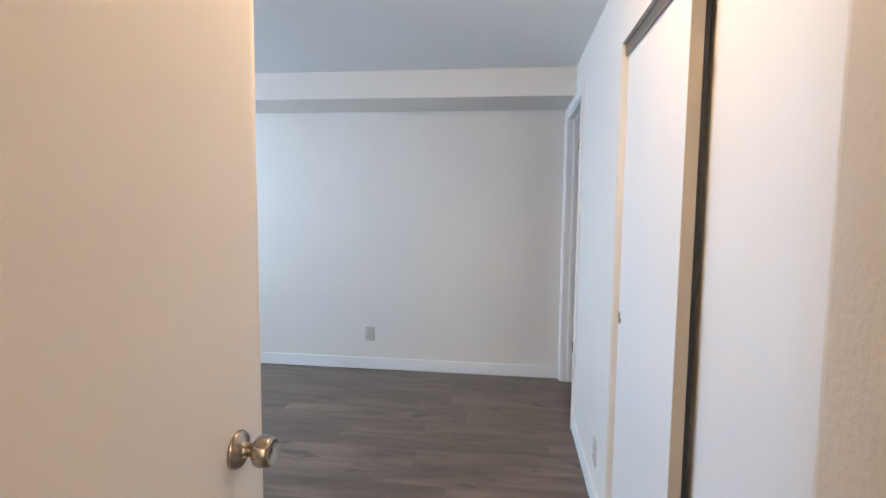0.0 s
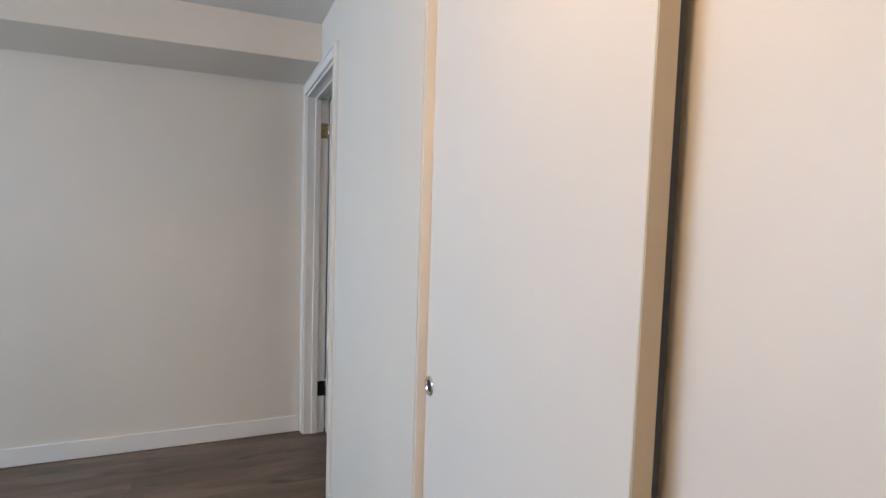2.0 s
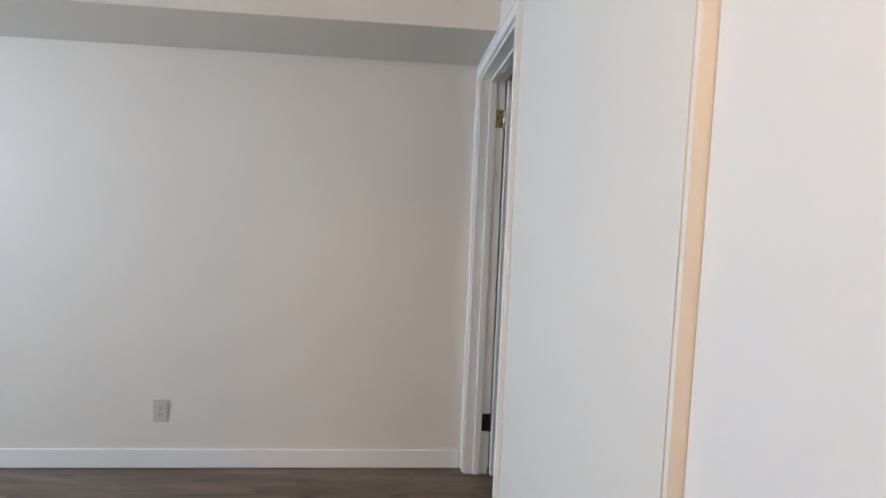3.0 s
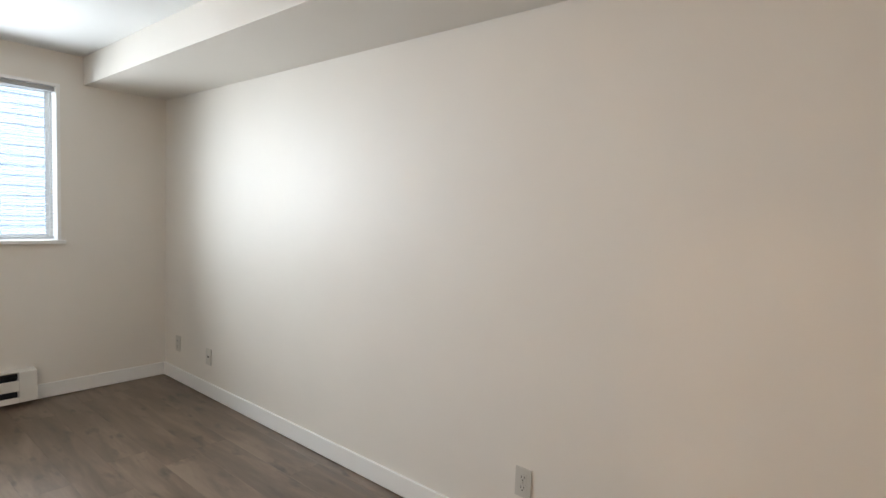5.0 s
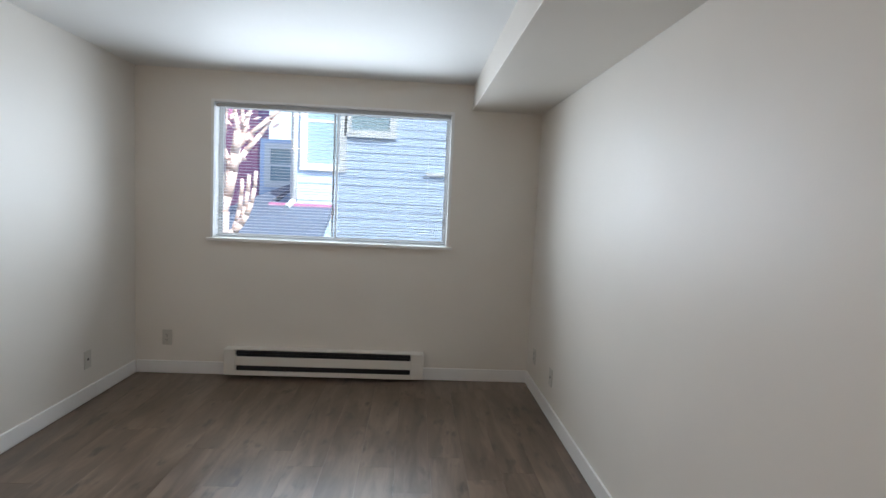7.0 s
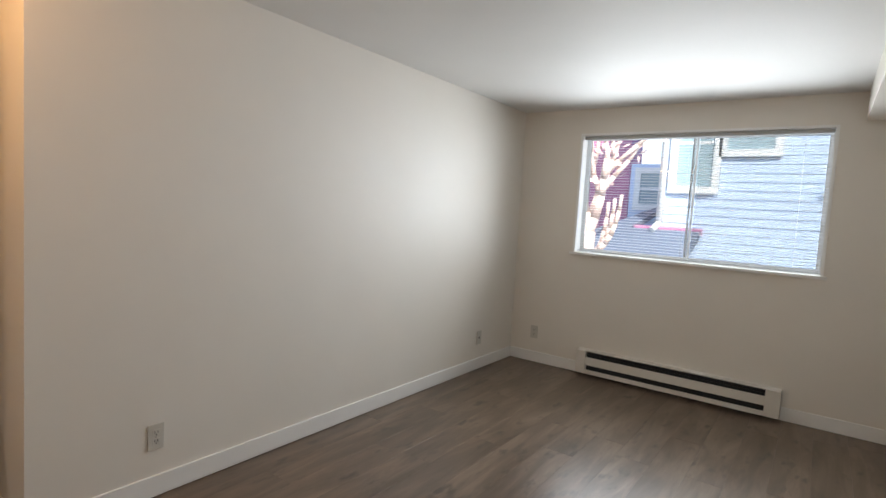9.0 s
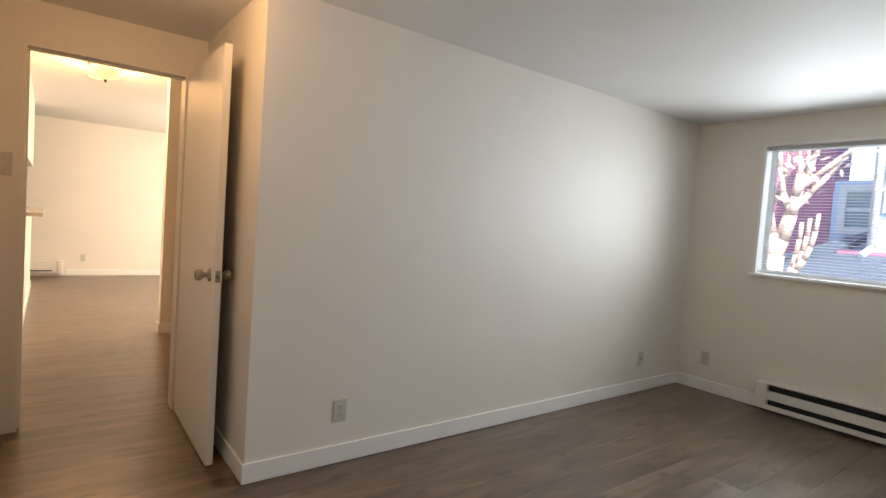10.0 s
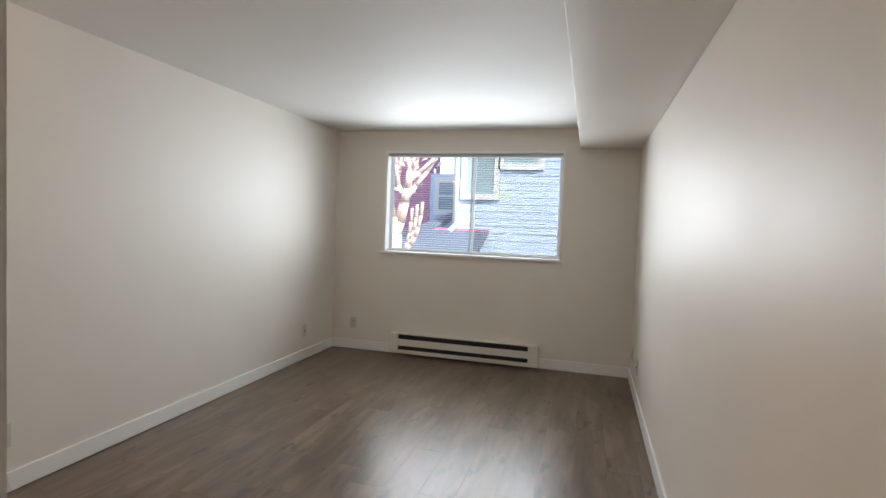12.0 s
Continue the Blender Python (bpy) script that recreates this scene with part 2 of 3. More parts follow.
def skirting(name, x0, x1, y0, y1, label="white painted baseboard with an eased top edge"):
    structure(name, boxes((x0, x1, y0, y1, 0.003, 0.098), bevel=0.003), TRIM, label, "baseboard")


BT = 0.013
HX0, HX1 = 0.68, 2.158            # heater
skirting("baseboard_east", RX - BT, RX, SY + 0.022, NY - BT)
skirting("baseboard_north_a", BT, HX0 - 0.002, NY - BT, NY)
skirting("baseboard_north_b", HX1 + 0.002, RX, NY - BT, NY)
skirting("baseboard_west", 0, BT, -BT, NY - BT)
skirting("baseboard_vestibule", EX + 0.06, 0, -BT, 0)
skirting("baseboard_south", CX1 + 0.004, BX0 - 0.062, SY, SY + BT)
skirting("baseboard_entry_end", EX + 0.03, CX0 - 0.004, SY, SY + BT)

# ---- closet: jamb, track, two sliding doors ----
closet = tagged(thing("closet_frame", "painted closet surround with a brown metal top track", "closet frame"))
part("jamb", boxes((CX1 - 0.012, CX1 - 0.001, SB, SY - 0.002, 0.003, CZ - 0.002)), DOOR, closet, "cream painted side jamb")
part("jamb", boxes((CX0 + 0.001, CX0 + 0.012, SB, SY - 0.002, 0.003, CZ - 0.002)), DOOR, closet)
part("track", boxes((CX0 + 0.012, CX1 - 0.012, SB + 0.012, SY - 0.012, CZ - 0.006, CZ - 0.002), (CX0 + 0.012, CX1 - 0.012, SY - 0.020, SY - 0.014, CZ - 0.045, CZ - 0.006),
                    (CX0 + 0.012, CX1 - 0.012, SB + 0.012, SB + 0.018, CZ - 0.045, CZ - 0.006)), TRACK, closet, "brown metal sliding track")


def sliding_door(x0, x1, y1, pull_x, label):
    d = thing("closet_door", label, "closet door", group="closet sliding doors")
    part("panel", boxes((x0, x1, y1 - 0.034, y1, 0.014, CZ - 0.022), bevel=0.0015), CLOSET, d)
    if pull_x is not None:
        cup = part("finger_pull", lathe([(0, 0.0008), (0.017, 0.0008), (0.019, 0.004), (0.0235, 0.0045), (0.025, 0.0015), (0.025, 0)], 28,
                                   Matrix.Translation((pull_x, y1 - 0.0005, 0.928)) @ Matrix.Rotation(radians(-90), 4, "X")), CHROME, d, "round chrome recessed finger pull")
        part("cup", lathe([(0, 0), (0.015, 0)], 24, Matrix.Translation((pull_x, y1 + 0.0012, 0.928)) @ Matrix.Rotation(radians(-90), 4, "X")), BLACK, cup)
    if pull_x is not None:
        # added black strip draws the shadow line in the gap between the doors
        part("gap_shade", boxes((x0 - 0.002, x0 + 0.012, y1 - 0.045, y1 - 0.0345, 0.014, CZ - 0.022)), BLACK, d, "black strip standing in for the shaded gap between the doors")
    part("edge_strip", boxes((x0 - 0.003, x0, y1 - 0.033, y1 - 0.001, 0.014, CZ - 0.022)), EDGE, d, "bare beige board edge")
    return d


sliding_door(0.255, CX1 - 0.013, SY - 0.025, 0.940, "white painted sliding closet door with round pull, closed")
sliding_door(CX0 + 0.016, 0.32, SY - 0.084, None, "white painted sliding closet door behind the other, closed")

# ---- bathroom doorway ----
CW = 0.057
bath = thing("bathroom_door_frame", "white painted door frame with moulded casing and brass hinge", "door frame")


def casing(x0, x1, z0, z1):
    """A casing board on the south wall with a stepped face."""
    return boxes((x0, x1, SY, SY + 0.013, z0, z1), bevel=0.002)


part("casing", casing(BX0 - CW, BX0 - 0.004, 0.003, BZ + 0.004), TRIM, bath)
part("casing", casing(BX1 + 0.004, BX1 + CW, 0.003, BZ + 0.004), TRIM, bath)
part("casing", casing(BX0 - CW, BX1 + CW, BZ + 0.004, BZ + CW), TRIM, bath)
for a, b in ((BX0 - CW + 0.001, BX0 - CW + 0.012), (BX1 + CW - 0.012, BX1 + CW - 0.001)):
    part("backband", boxes((a, b, SY + 0.012, SY + 0.018, 0.003, BZ + CW - 0.001), bevel=0.002), TRIM, bath)
part("backband", boxes((BX0 - CW + 0.012, BX1 + CW - 0.012, SY + 0.012, SY + 0.018, BZ + CW - 0.012, BZ + CW - 0.001), bevel=0.002), TRIM, bath)
part("jamb", boxes((BX0 - 0.002, BX0 + 0.012, SB, SY + 0.001, 0.003, BZ)), TRIM, bath)
part("jamb", boxes((BX1 - 0.012, BX1 + 0.002, SB, SY + 0.001, 0.003, BZ)), TRIM, bath)
part("jamb", boxes((BX0 + 0.012, BX1 - 0.012, SB, SY + 0.001, BZ - 0.012, BZ)), TRIM, bath)
for a, b in ((BX0 + 0.012, BX0 + 0.022), (BX1 - 0.022, BX1 - 0.012)):
    part("stop", boxes((a, b, SY - 0.078, SY - 0.045, 0.003, BZ - 0.012), bevel=0.002), TRIM, bath)
part("stop", boxes((BX0 + 0.022, BX1 - 0.022, SY - 0.078, SY - 0.045, BZ - 0.022, BZ - 0.012), bevel=0.002), TRIM, bath)


def hinge(z, material, label):
    h = part("hinge", boxes((BX1 - 0.0145, BX1 - 0.012, SB + 0.002, SY - 0.079, z - 0.045, z + 0.045), bevel=0.0008), material, bath, label)
    bm = bmesh.new()
    tube(bm, (BX1 - 0.014, SB - 0.003, z - 0.046), (BX1 - 0.014, SB - 0.003, z + 0.046), 0.006, 0.006, 12)
    part("knuckle", bm, material, h)
    for dz in (-0.03, 0.0, 0.03):
        part("screw", lathe([(0, 0.0008), (0.003, 0.0006), (0.0036, 0)], 10, Matrix.Translation((BX1 - 0.0146, SB + 0.018 + 0.008 * (dz == 0), z + dz)) @ Matrix.Rotation(radians(-90), 4, "Y")), BRONZE, h)


hinge(1.805, BRASS, "pale brass hinge with screws")
hinge(0.275, BRONZE, "dark bronze hinge")
bdoor = thing("bathroom_door", "white painted flush door standing open", "door")
part("leaf", boxes((BX1 - 0.050, BX1 - 0.016, SB - 0.73, SB - 0.008, 0.012, BZ - 0.016), bevel=0.0015), DOOR, bdoor)

# ---- entry doorway and its open door ----
entry = thing("entry_door_frame", "painted wooden door frame of the bedroom doorway", "door frame")
part("jamb", boxes((EX - WT - 0.004, EX + 0.004, OY0 - 0.002, OY0 + 0.014, 0.003, OZ)), DOOR, entry)
part("jamb", boxes((EX - WT - 0.004, EX + 0.004, OY1 - 0.014, OY1 + 0.002, 0.003, OZ)), DOOR, entry)
part("jamb", boxes((EX - WT - 0.004, EX + 0.004, OY0 + 0.014, OY1 - 0.014, OZ - 0.014, OZ)), DOOR, entry)
part("stop", boxes((EX - 0.075, EX - 0.045, OY0 + 0.014, OY0 + 0.024, 0.003, OZ - 0.014)), DOOR, entry)
part("stop", boxes((EX - 0.075, EX - 0.045, OY0 + 0.024, OY1 - 0.014, OZ - 0.024, OZ - 0.014)), DOOR, entry)

LEAF_W = 0.83
LEAF_T = 0.035
# hinge line at the leaf's foot, local x runs along the leaf
hinge_at = Vector((-1.065, -0.108, 0))
swing = math.degrees(math.atan2(-0.113 - hinge_at.y, -0.235 - hinge_at.x))
edoor = thing("bedroom_door", "cream painted flush door with satin knob, open", "door", pose(hinge_at.x, hinge_at.y, 0, 0, 0, swing))
part("leaf", boxes((0, LEAF_W, 0, LEAF_T, 0.012, 2.028), bevel=0.0015), DOOR, edoor)
KX, KZ = LEAF_W - 0.078, 0.933
knob_profile = [(0, 0.0), (0.033, 0.0), (0.033, 0.003), (0.030, 0.008), (0.016, 0.011), (0.012, 0.016), (0.012, 0.028), (0.019, 0.033), (0.0255, 0.038),
                (0.0275, 0.048), (0.026, 0.060), (0.023, 0.0655), (0.0205, 0.0665), (0.019, 0.064), (0.004, 0.063), (0, 0.063)]
for side in (0, 1):
    m = Matrix.Translation((KX, LEAF_T + 0.0003 if side else -0.0003, KZ)) @ Matrix.Rotation(radians(-90 if side else 90), 4, "X")
    knob = part("knob", lathe(knob_profile, 32, m), NICKEL, edoor, "satin nickel door knob")
    part("keyhole", boxes((KX - 0.0015, KX + 0.0015, *((LEAF_T + 0.0631, LEAF_T + 0.0637) if side else (-0.0637, -0.0631)), KZ - 0.006, KZ + 0.006)), HOLE, knob)
latch = part("latch_plate", boxes((LEAF_W, LEAF_W + 0.0015, 0.006, LEAF_T - 0.006, KZ - 0.028, KZ + 0.028), bevel=0.0005), NICKEL, edoor, "satin nickel latch plate")
part("bolt", lathe([(0, 0.010), (0.007, 0.010), (0.008, 0.008), (0.008, 0)], 16, Matrix.Translation((LEAF_W + 0.001, LEAF_T / 2, KZ)) @ Matrix.Rotation(radians(90), 4, "Y")), NICKEL, latch)
for z in (0.25, 1.02, 1.80):
    bm = bmesh.new()
    tube(bm, (-0.006, LEAF_T + 0.003, z - 0.045), (-0.006, LEAF_T + 0.003, z + 0.045), 0.006, 0.006, 12)
    part("hinge", bm, NICKEL, edoor)

# ---- plates on the walls ----


def wall_plate(kind, at, turn, label):
    """A cover plate in local x-z, its face towards -y."""
    o = thing(kind, label, "outlet" if kind == "power_outlet" else ("light switch" if kind == "light_switch" else "wall plate"), pose(*at, 0, 0, turn), "wall plates")
    part("cover", boxes((-0.035, 0.035, -0.006, 0.0, -0.0575, 0.0575), bevel=0.0022), PLATE, o)
    if kind == "power_outlet":
        for s in (-1, 1):
            f = part("socket", boxes((-0.0165, 0.0165, -0.0078, -0.0055, s * 0.0195 - 0.0145, s * 0.0195 + 0.0145), bevel=0.0008), PLATE, o)
            z = s * 0.0195
            part("slots", boxes((-0.0078, -0.0052, -0.0086, -0.0079, z - 0.002, z + 0.008), (0.0052, 0.0078, -0.0086, -0.0079, z - 0.002, z + 0.008),
                                (-0.0025, 0.0025, -0.0086, -0.0079, z - 0.011, z - 0.006)), HOLE, f)
        part("screw", lathe([(0, 0.0012), (0.003, 0.0008), (0.0032, 0)], 10, Matrix.Translation((0, -0.006, 0)) @ Matrix.Rotation(radians(90), 4, "X")), NICKEL, o)
    elif kind == "light_switch":
        part("toggle", boxes((-0.005, 0.005, -0.019, -0.006, 0.0, 0.011), bevel=0.001), PLATE, o)
        for z in (-0.03, 0.03):
            part("screw", lathe([(0, 0.0012), (0.003, 0.0008), (0.0032, 0)], 10, Matrix.Translation((0, -0.006, z)) @ Matrix.Rotation(radians(90), 4, "X")), NICKEL, o)
    else:
        part("jack", boxes((-0.007, 0.007, -0.0085, -0.0055, -0.007, 0.007), bevel=0.001), HOLE, o)
    return o


OUT = "ivory duplex power outlet low on the painted wall"
wall_plate("power_outlet", (0, 0.469, 0.272), 90, OUT)
wall_plate("cable_plate", (0, 3.142, 0.272), 90, "ivory cable jack plate low on the painted wall")
wall_plate("power_outlet", (0.234, NY, 0.275), 0, OUT)
wall_plate("cable_plate", (RX, 3.035, 0.275), -90, "ivory cable jack plate low on the painted wall")
wall_plate("power_outlet", (RX, 3.50, 0.28), -90, OUT)
wall_plate("power_outlet", (RX, 0.555, 0.295), -90, OUT)
wall_plate("power_outlet", (1.235, SY, 0.245), 180, OUT)
wall_plate("light_switch", (EX, -0.937, 1.41), 90, "ivory toggle light switch beside the doorway")

# ---- baseboard heater ----
heater = thing("baseboard_heater", "long white enamelled electric baseboard heater under the window", "heater")
HF = 3.628                        # front
part("back", boxes((HX0, HX1, NY - 0.012, NY - 0.001, 0.02, 0.222)), HEATER, heater)
for a, b in ((HX0, HX0 + 0.082), (HX1 - 0.095, HX1)):
    cap = part("end_cap", boxes((a, b, HF, NY - 0.012, 0.03, 0.222), bevel=0.004), HEATER, heater, "enamelled end cap")
part("top", boxes((HX0 + 0.082, HX1 - 0.095, HF + 0.022, NY - 0.012, 0.214, 0.222), bevel=0.002), HEATER, heater)
bm = boxes((HX0 + 0.082, HX1 - 0.095, HF + 0.001, HF + 0.006, 0.104, 0.172), bevel=0.002)
part("front_panel", bm, HEATER, heater)
part("lower_lip", boxes((HX0 + 0.082, HX1 - 0.095, HF + 0.002, HF + 0.010, 0.03, 0.064), (HX0 + 0.082, HX1 - 0.095, HF + 0.010, NY - 0.012, 0.03, 0.034)), HEATER, heater)
part("element", boxes((HX0 + 0.084, HX1 - 0.097, HF + 0.036, NY - 0.016, 0.045, 0.205)), BLACK, heater, "black heating element behind the slots")
part("louvre", boxes((HX0 + 0.083, HX1 - 0.096, HF + 0.012, HF + 0.016, 0.186, 0.191), (HX0 + 0.083, HX1 - 0.096, HF + 0.020, HF + 0.024, 0.200, 0.204)), BLACK, heater)

# ---- window ----
win = tagged(thing("window_1", "white vinyl sliding window with a centre rail, closed", "window"), kind="structure")
part("liner", boxes((WX0, WX0 + 0.02, NY - 0.004, NB - 0.05, WZ0 + 0.02, WZ1)), TRIM, win)
part("liner", boxes((WX1 - 0.02, WX1, NY - 0.004, NB - 0.05, WZ0 + 0.02, WZ1)), TRIM, win)
part("liner", boxes((WX0 + 0.02, WX1 - 0.02, NY - 0.004, NB - 0.05, WZ1 - 0.018, WZ1)), TRIM, win)
part("window_sill", boxes((WX0 - 0.022, WX1 + 0.022, NY - 0.028, NY - 0.001, WZ0 - 0.004, WZ0 + 0.018), (WX0, WX1, NY - 0.001, NB - 0.05, WZ0 + 0.001, WZ0 + 0.018), bevel=0.002), TRIM, win, "white painted window sill")
FY0, FY1 = NB - 0.062, NB - 0.012
X0, X1, Z0, Z1 = WX0 + 0.02, WX1 - 0.02, WZ0 + 0.018, WZ1 - 0.018
F = 0.012
frame_part = part("window_frame", boxes((X0, X0 + F, FY0, FY1, Z0, Z1), (X1 - F, X1, FY0, FY1, Z0, Z1), (X0 + F, X1 - F, FY0, FY1, Z0, Z0 + F), (X0 + F, X1 - F, FY0, FY1, Z1 - F, Z1)), VINYL, win)
MX = 1.425
for a, b, y in ((X0 + F, MX + 0.022, FY0 + 0.004), (MX - 0.022, X1 - F, FY0 + 0.026)):
    s = 0.016
    sash = part("sash", boxes((a, a + s, y, y + 0.02, Z0 + F, Z1 - F), (b - s, b, y, y + 0.02, Z0 + F, Z1 - F), (a + s, b - s, y, y + 0.02, Z0 + F, Z0 + F + s), (a + s, b - s, y, y + 0.02, Z1 - F - s, Z1 - F)), VINYL, win)
    pane = part("pane", boxes((a + s, b - s, y + 0.008, y + 0.012, Z0 + F + s, Z1 - F - s)), GLASS, sash)
    pane.visible_shadow = False
part("insect_screen", boxes((MX + 0.022, X1 - F, FY1 + 0.001, FY1 + 0.002, Z0 + F, Z1 - F)), SCREEN, win, "fine grey insect screen")

blind = thing("venetian_blind", "white horizontal mini blind lowered, slats open", "blind")
part("headrail", boxes((X0 + 0.004, X1 - 0.004, NY + 0.028, NY + 0.056, Z1 - 0.030, Z1 - 0.003), bevel=0.002), RAIL, blind, "grey metal headrail")
part("bottom_rail", boxes((X0 + 0.008, X1 - 0.008, NY + 0.031, NY + 0.053, Z0 + 0.012, Z0 + 0.024), bevel=0.003), SLAT, blind)
bm = bmesh.new()
prof = [(-0.0095, -0.0012), (-0.005, 0.0005), (0, 0.0013), (0.005, 0.0005), (0.0095, -0.0012)]
rows = [[bm.verts.new((x, y, z)) for y, z in prof] + [bm.verts.new((x, y, z - 0.0004)) for y, z in prof[::-1]] for x in (X0 + 0.008, X1 - 0.008)]
for i in range(10):
    bm.faces.new((rows[0][i], rows[0][(i + 1) % 10], rows[1][(i + 1) % 10], rows[1][i]))
bmesh.ops.recalc_face_normals(bm, faces=bm.faces)
slat_mesh = mesh_of("slat", bm, SLAT)
N_SLATS = 42
for i in range(N_SLATS):
    ob = new("slat", slat_mesh)
    ob.parent = blind
    ob.location = (0, NY + 0.042, Z0 + 0.036 + (Z1 - 0.040 - Z0 - 0.036) * i / (N_SLATS - 1) + random.uniform(-0.0012, 0.0012))
    ob.rotation_euler = (radians(4 + random.uniform(-1.5, 1.5)), radians(random.uniform(-0.05, 0.05)), 0)
for x in (X0 + 0.16, (X0 + X1) / 2 - 0.03, X1 - 0.16):
    for dy in (-0.0135, 0.0135):
        bm = bmesh.new()
        tube(bm, (x, NY + 0.042 + dy, Z0 + 0.018), (x, NY + 0.042 + dy, Z1 - 0.03), 0.0007, 0.0007, 6)
        part("ladder_cord", bm, SLAT, blind)
bm = bmesh.new()
tube(bm, (X0 + 0.07, NY + 0.024, Z1 - 0.03), (X0 + 0.075, NY + 0.022, Z1 - 0.62), 0.0035, 0.0035, 8)
part("tilt_wand", bm, SLAT, blind)

# ---- hall and living room beyond the entry ----
HH = 2.47
FARX = -7.90
HE = EX - WT
structure("wall_hall_north", boxes((-1.97, HE, 0.045, 0.165, 0, HH), (-3.37, -3.25, 0.14, 2.6, 0, HH)), WALL, "cream lit hall wall with an opening", "wall")
structure("wall_hall_south", boxes((-3.30, HE, -1.05, -0.93, 0, HH), (-6.60, -3.30, -1.05, -0.93, 0, 1.05), (-6.60, -3.30, -1.05, -0.93, 1.63, HH)), WALL, "white hall wall with a kitchen pass-through", "wall")
structure("wall_living_far", boxes((FARX - WT, FARX, -4.0, 3.2, 0, HH)), WALL, "plain cream wall at the end of the living room", "wall")
structure("wall_living_sides", boxes((FARX, -6.6, 2.6, 2.72, 0, HH), (-4.6, -3.37, 2.6, 2.72, 0, HH), (-6.6, -4.6, 2.6, 2.72, 0, 0.9), (-6.6, -4.6, 2.6, 2.72, 2.1, HH), (-3.25, HE, 1.4, 1.52, 0, HH), (FARX, HE, -4.1, -4.0, 0, HH), (HE, HE + 0.1, -4.0, SB - 0.9, 0, HH), (HE, HE + 0.1, 0.165, 1.4, 0, HH)), WALL,
          "plain outer walls of the living room", "wall")
structure("ceiling_hall", boxes((FARX - WT, HE, -4.1, 2.72, HH, HH + 0.1)), CEIL, "flat white painted hall ceiling", "ceiling")
structure("baseboard_hall", boxes((-1.97, HE - 0.02, 0.032, 0.045, 0.003, 0.098), (-1.983, -1.97, 0.032, 0.165, 0.003, 0.098), (-3.25, -3.237, 0.127, 1.4, 0.003, 0.098), (-3.383, -3.25, 0.127, 0.14, 0.003, 0.098)), TRIM, "white painted hall baseboard", "baseboard")
structure("baseboard_hall_south", boxes((-6.6, HE - 0.02, -0.93, -0.917, 0.003, 0.098)), TRIM, "white painted hall baseboard", "baseboard")
structure("baseboard_living", boxes((FARX, FARX + 0.013, -0.50, 2.6, 0.003, 0.098)), TRIM, "white painted baseboard", "baseboard")
counter = tagged(new("bar_counter", mesh_of("bar_counter", boxes((-6.4, -3.95, -1.20, -0.79, 1.052, 1.090), bevel=0.004), STONE)), "pale laminate bar counter on the half wall", "counter")
wall_plate("light_switch", (-1.90, 0.045, 1.16), 0, "ivory toggle light switch on the hall wall")
wall_plate("power_outlet", (FARX, -0.286, 0.29), 90, "ivory power outlet on the far wall")
lheat = thing("baseboard_heater", "white electric baseboard heater on the far wall", "heater")
part("body", boxes((FARX, FARX + 0.07, -2.3, -0.60, 0.05, 0.24), bevel=0.005), HEATER, lheat)
part("slot", boxes((FARX + 0.0705, FARX + 0.072, -2.2, -0.68, 0.075, 0.095)), BLACK, lheat)
part("end_cap", boxes((FARX, FARX + 0.076, -0.62, -0.55, 0.04, 0.245), bevel=0.004), HEATER, lheat)

dome = thing("ceiling_light", "frosted glass dome ceiling light with finial, lit", "ceiling light", pose(-3.40, -0.365, HH), "dome ceiling lights")
part("base", lathe([(0, -0.002), (0.130, -0.002), (0.134, -0.008), (0.130, -0.018), (0, -0.019)], 32), BRASS, dome, "brass ceiling base")
shade = part("shade", lathe([(0.128, -0.020), (0.134, -0.030), (0.126, -0.066), (0.098, -0.095), (0.055, -0.113), (0, -0.120)], 36), GLOW, dome, "frosted amber glass shade")
shade.visible_shadow = False
part("finial", lathe([(0, -0.121), (0.012, -0.121), (0.014, -0.127), (0.007, -0.133), (0.009, -0.142), (0, -0.150)], 16), BRONZE, dome)
copy_thing(dome, pose(0.18, -0.47, H))
smoke = tagged(new("smoke_detector", mesh_of("smoke_detector", lathe([(0, 0), (0.065, 0), (0.065, -0.02), (0.05, -0.035), (0, -0.038)], 28), PLATE)), "round white smoke detector on the hall ceiling", "smoke detector")
smoke.location = (-3.95, -0.42, HH)

# ---- across the yard ----
structure("ground", boxes((-60, 60, NB, 90, -0.35, -0.3)), GROUND, "pale gravel and paved yard outside", "ground")
FY = 8.50                         # facade
house = thing("neighbour_house", "pale blue house with lap siding and white-trimmed windows", "house")
part("wall", boxes((0.05, 9.0, FY + 0.03, FY + 6, -0.3, 6.0), (-0.97, 0.05, FY + 1.75, FY + 6, -0.3, 2.47)), SIDING, house)


def outside_window(x0, x1, z0, z1, y):
    w = part("window", boxes((x0 - 0.11, x0, y - 0.05, y, z0 - 0.11, z1 + 0.11), (x1, x1 + 0.11, y - 0.05, y, z0 - 0.11, z1 + 0.11), (x0, x1, y - 0.05, y, z1, z1 + 0.11), (x0, x1, y - 0.07, y, z0 - 0.11, z0)), OUT_TRIM, house, "white-trimmed window")
    part("pane", boxes((x0, x1, y - 0.015, y - 0.005, z0, z1)), OUT_GLASS, w)
    part("rail", boxes((x0, x1, y - 0.03, y - 0.016, (z0 + z1) / 2 - 0.02, (z0 + z1) / 2 + 0.02)), OUT_TRIM, w)


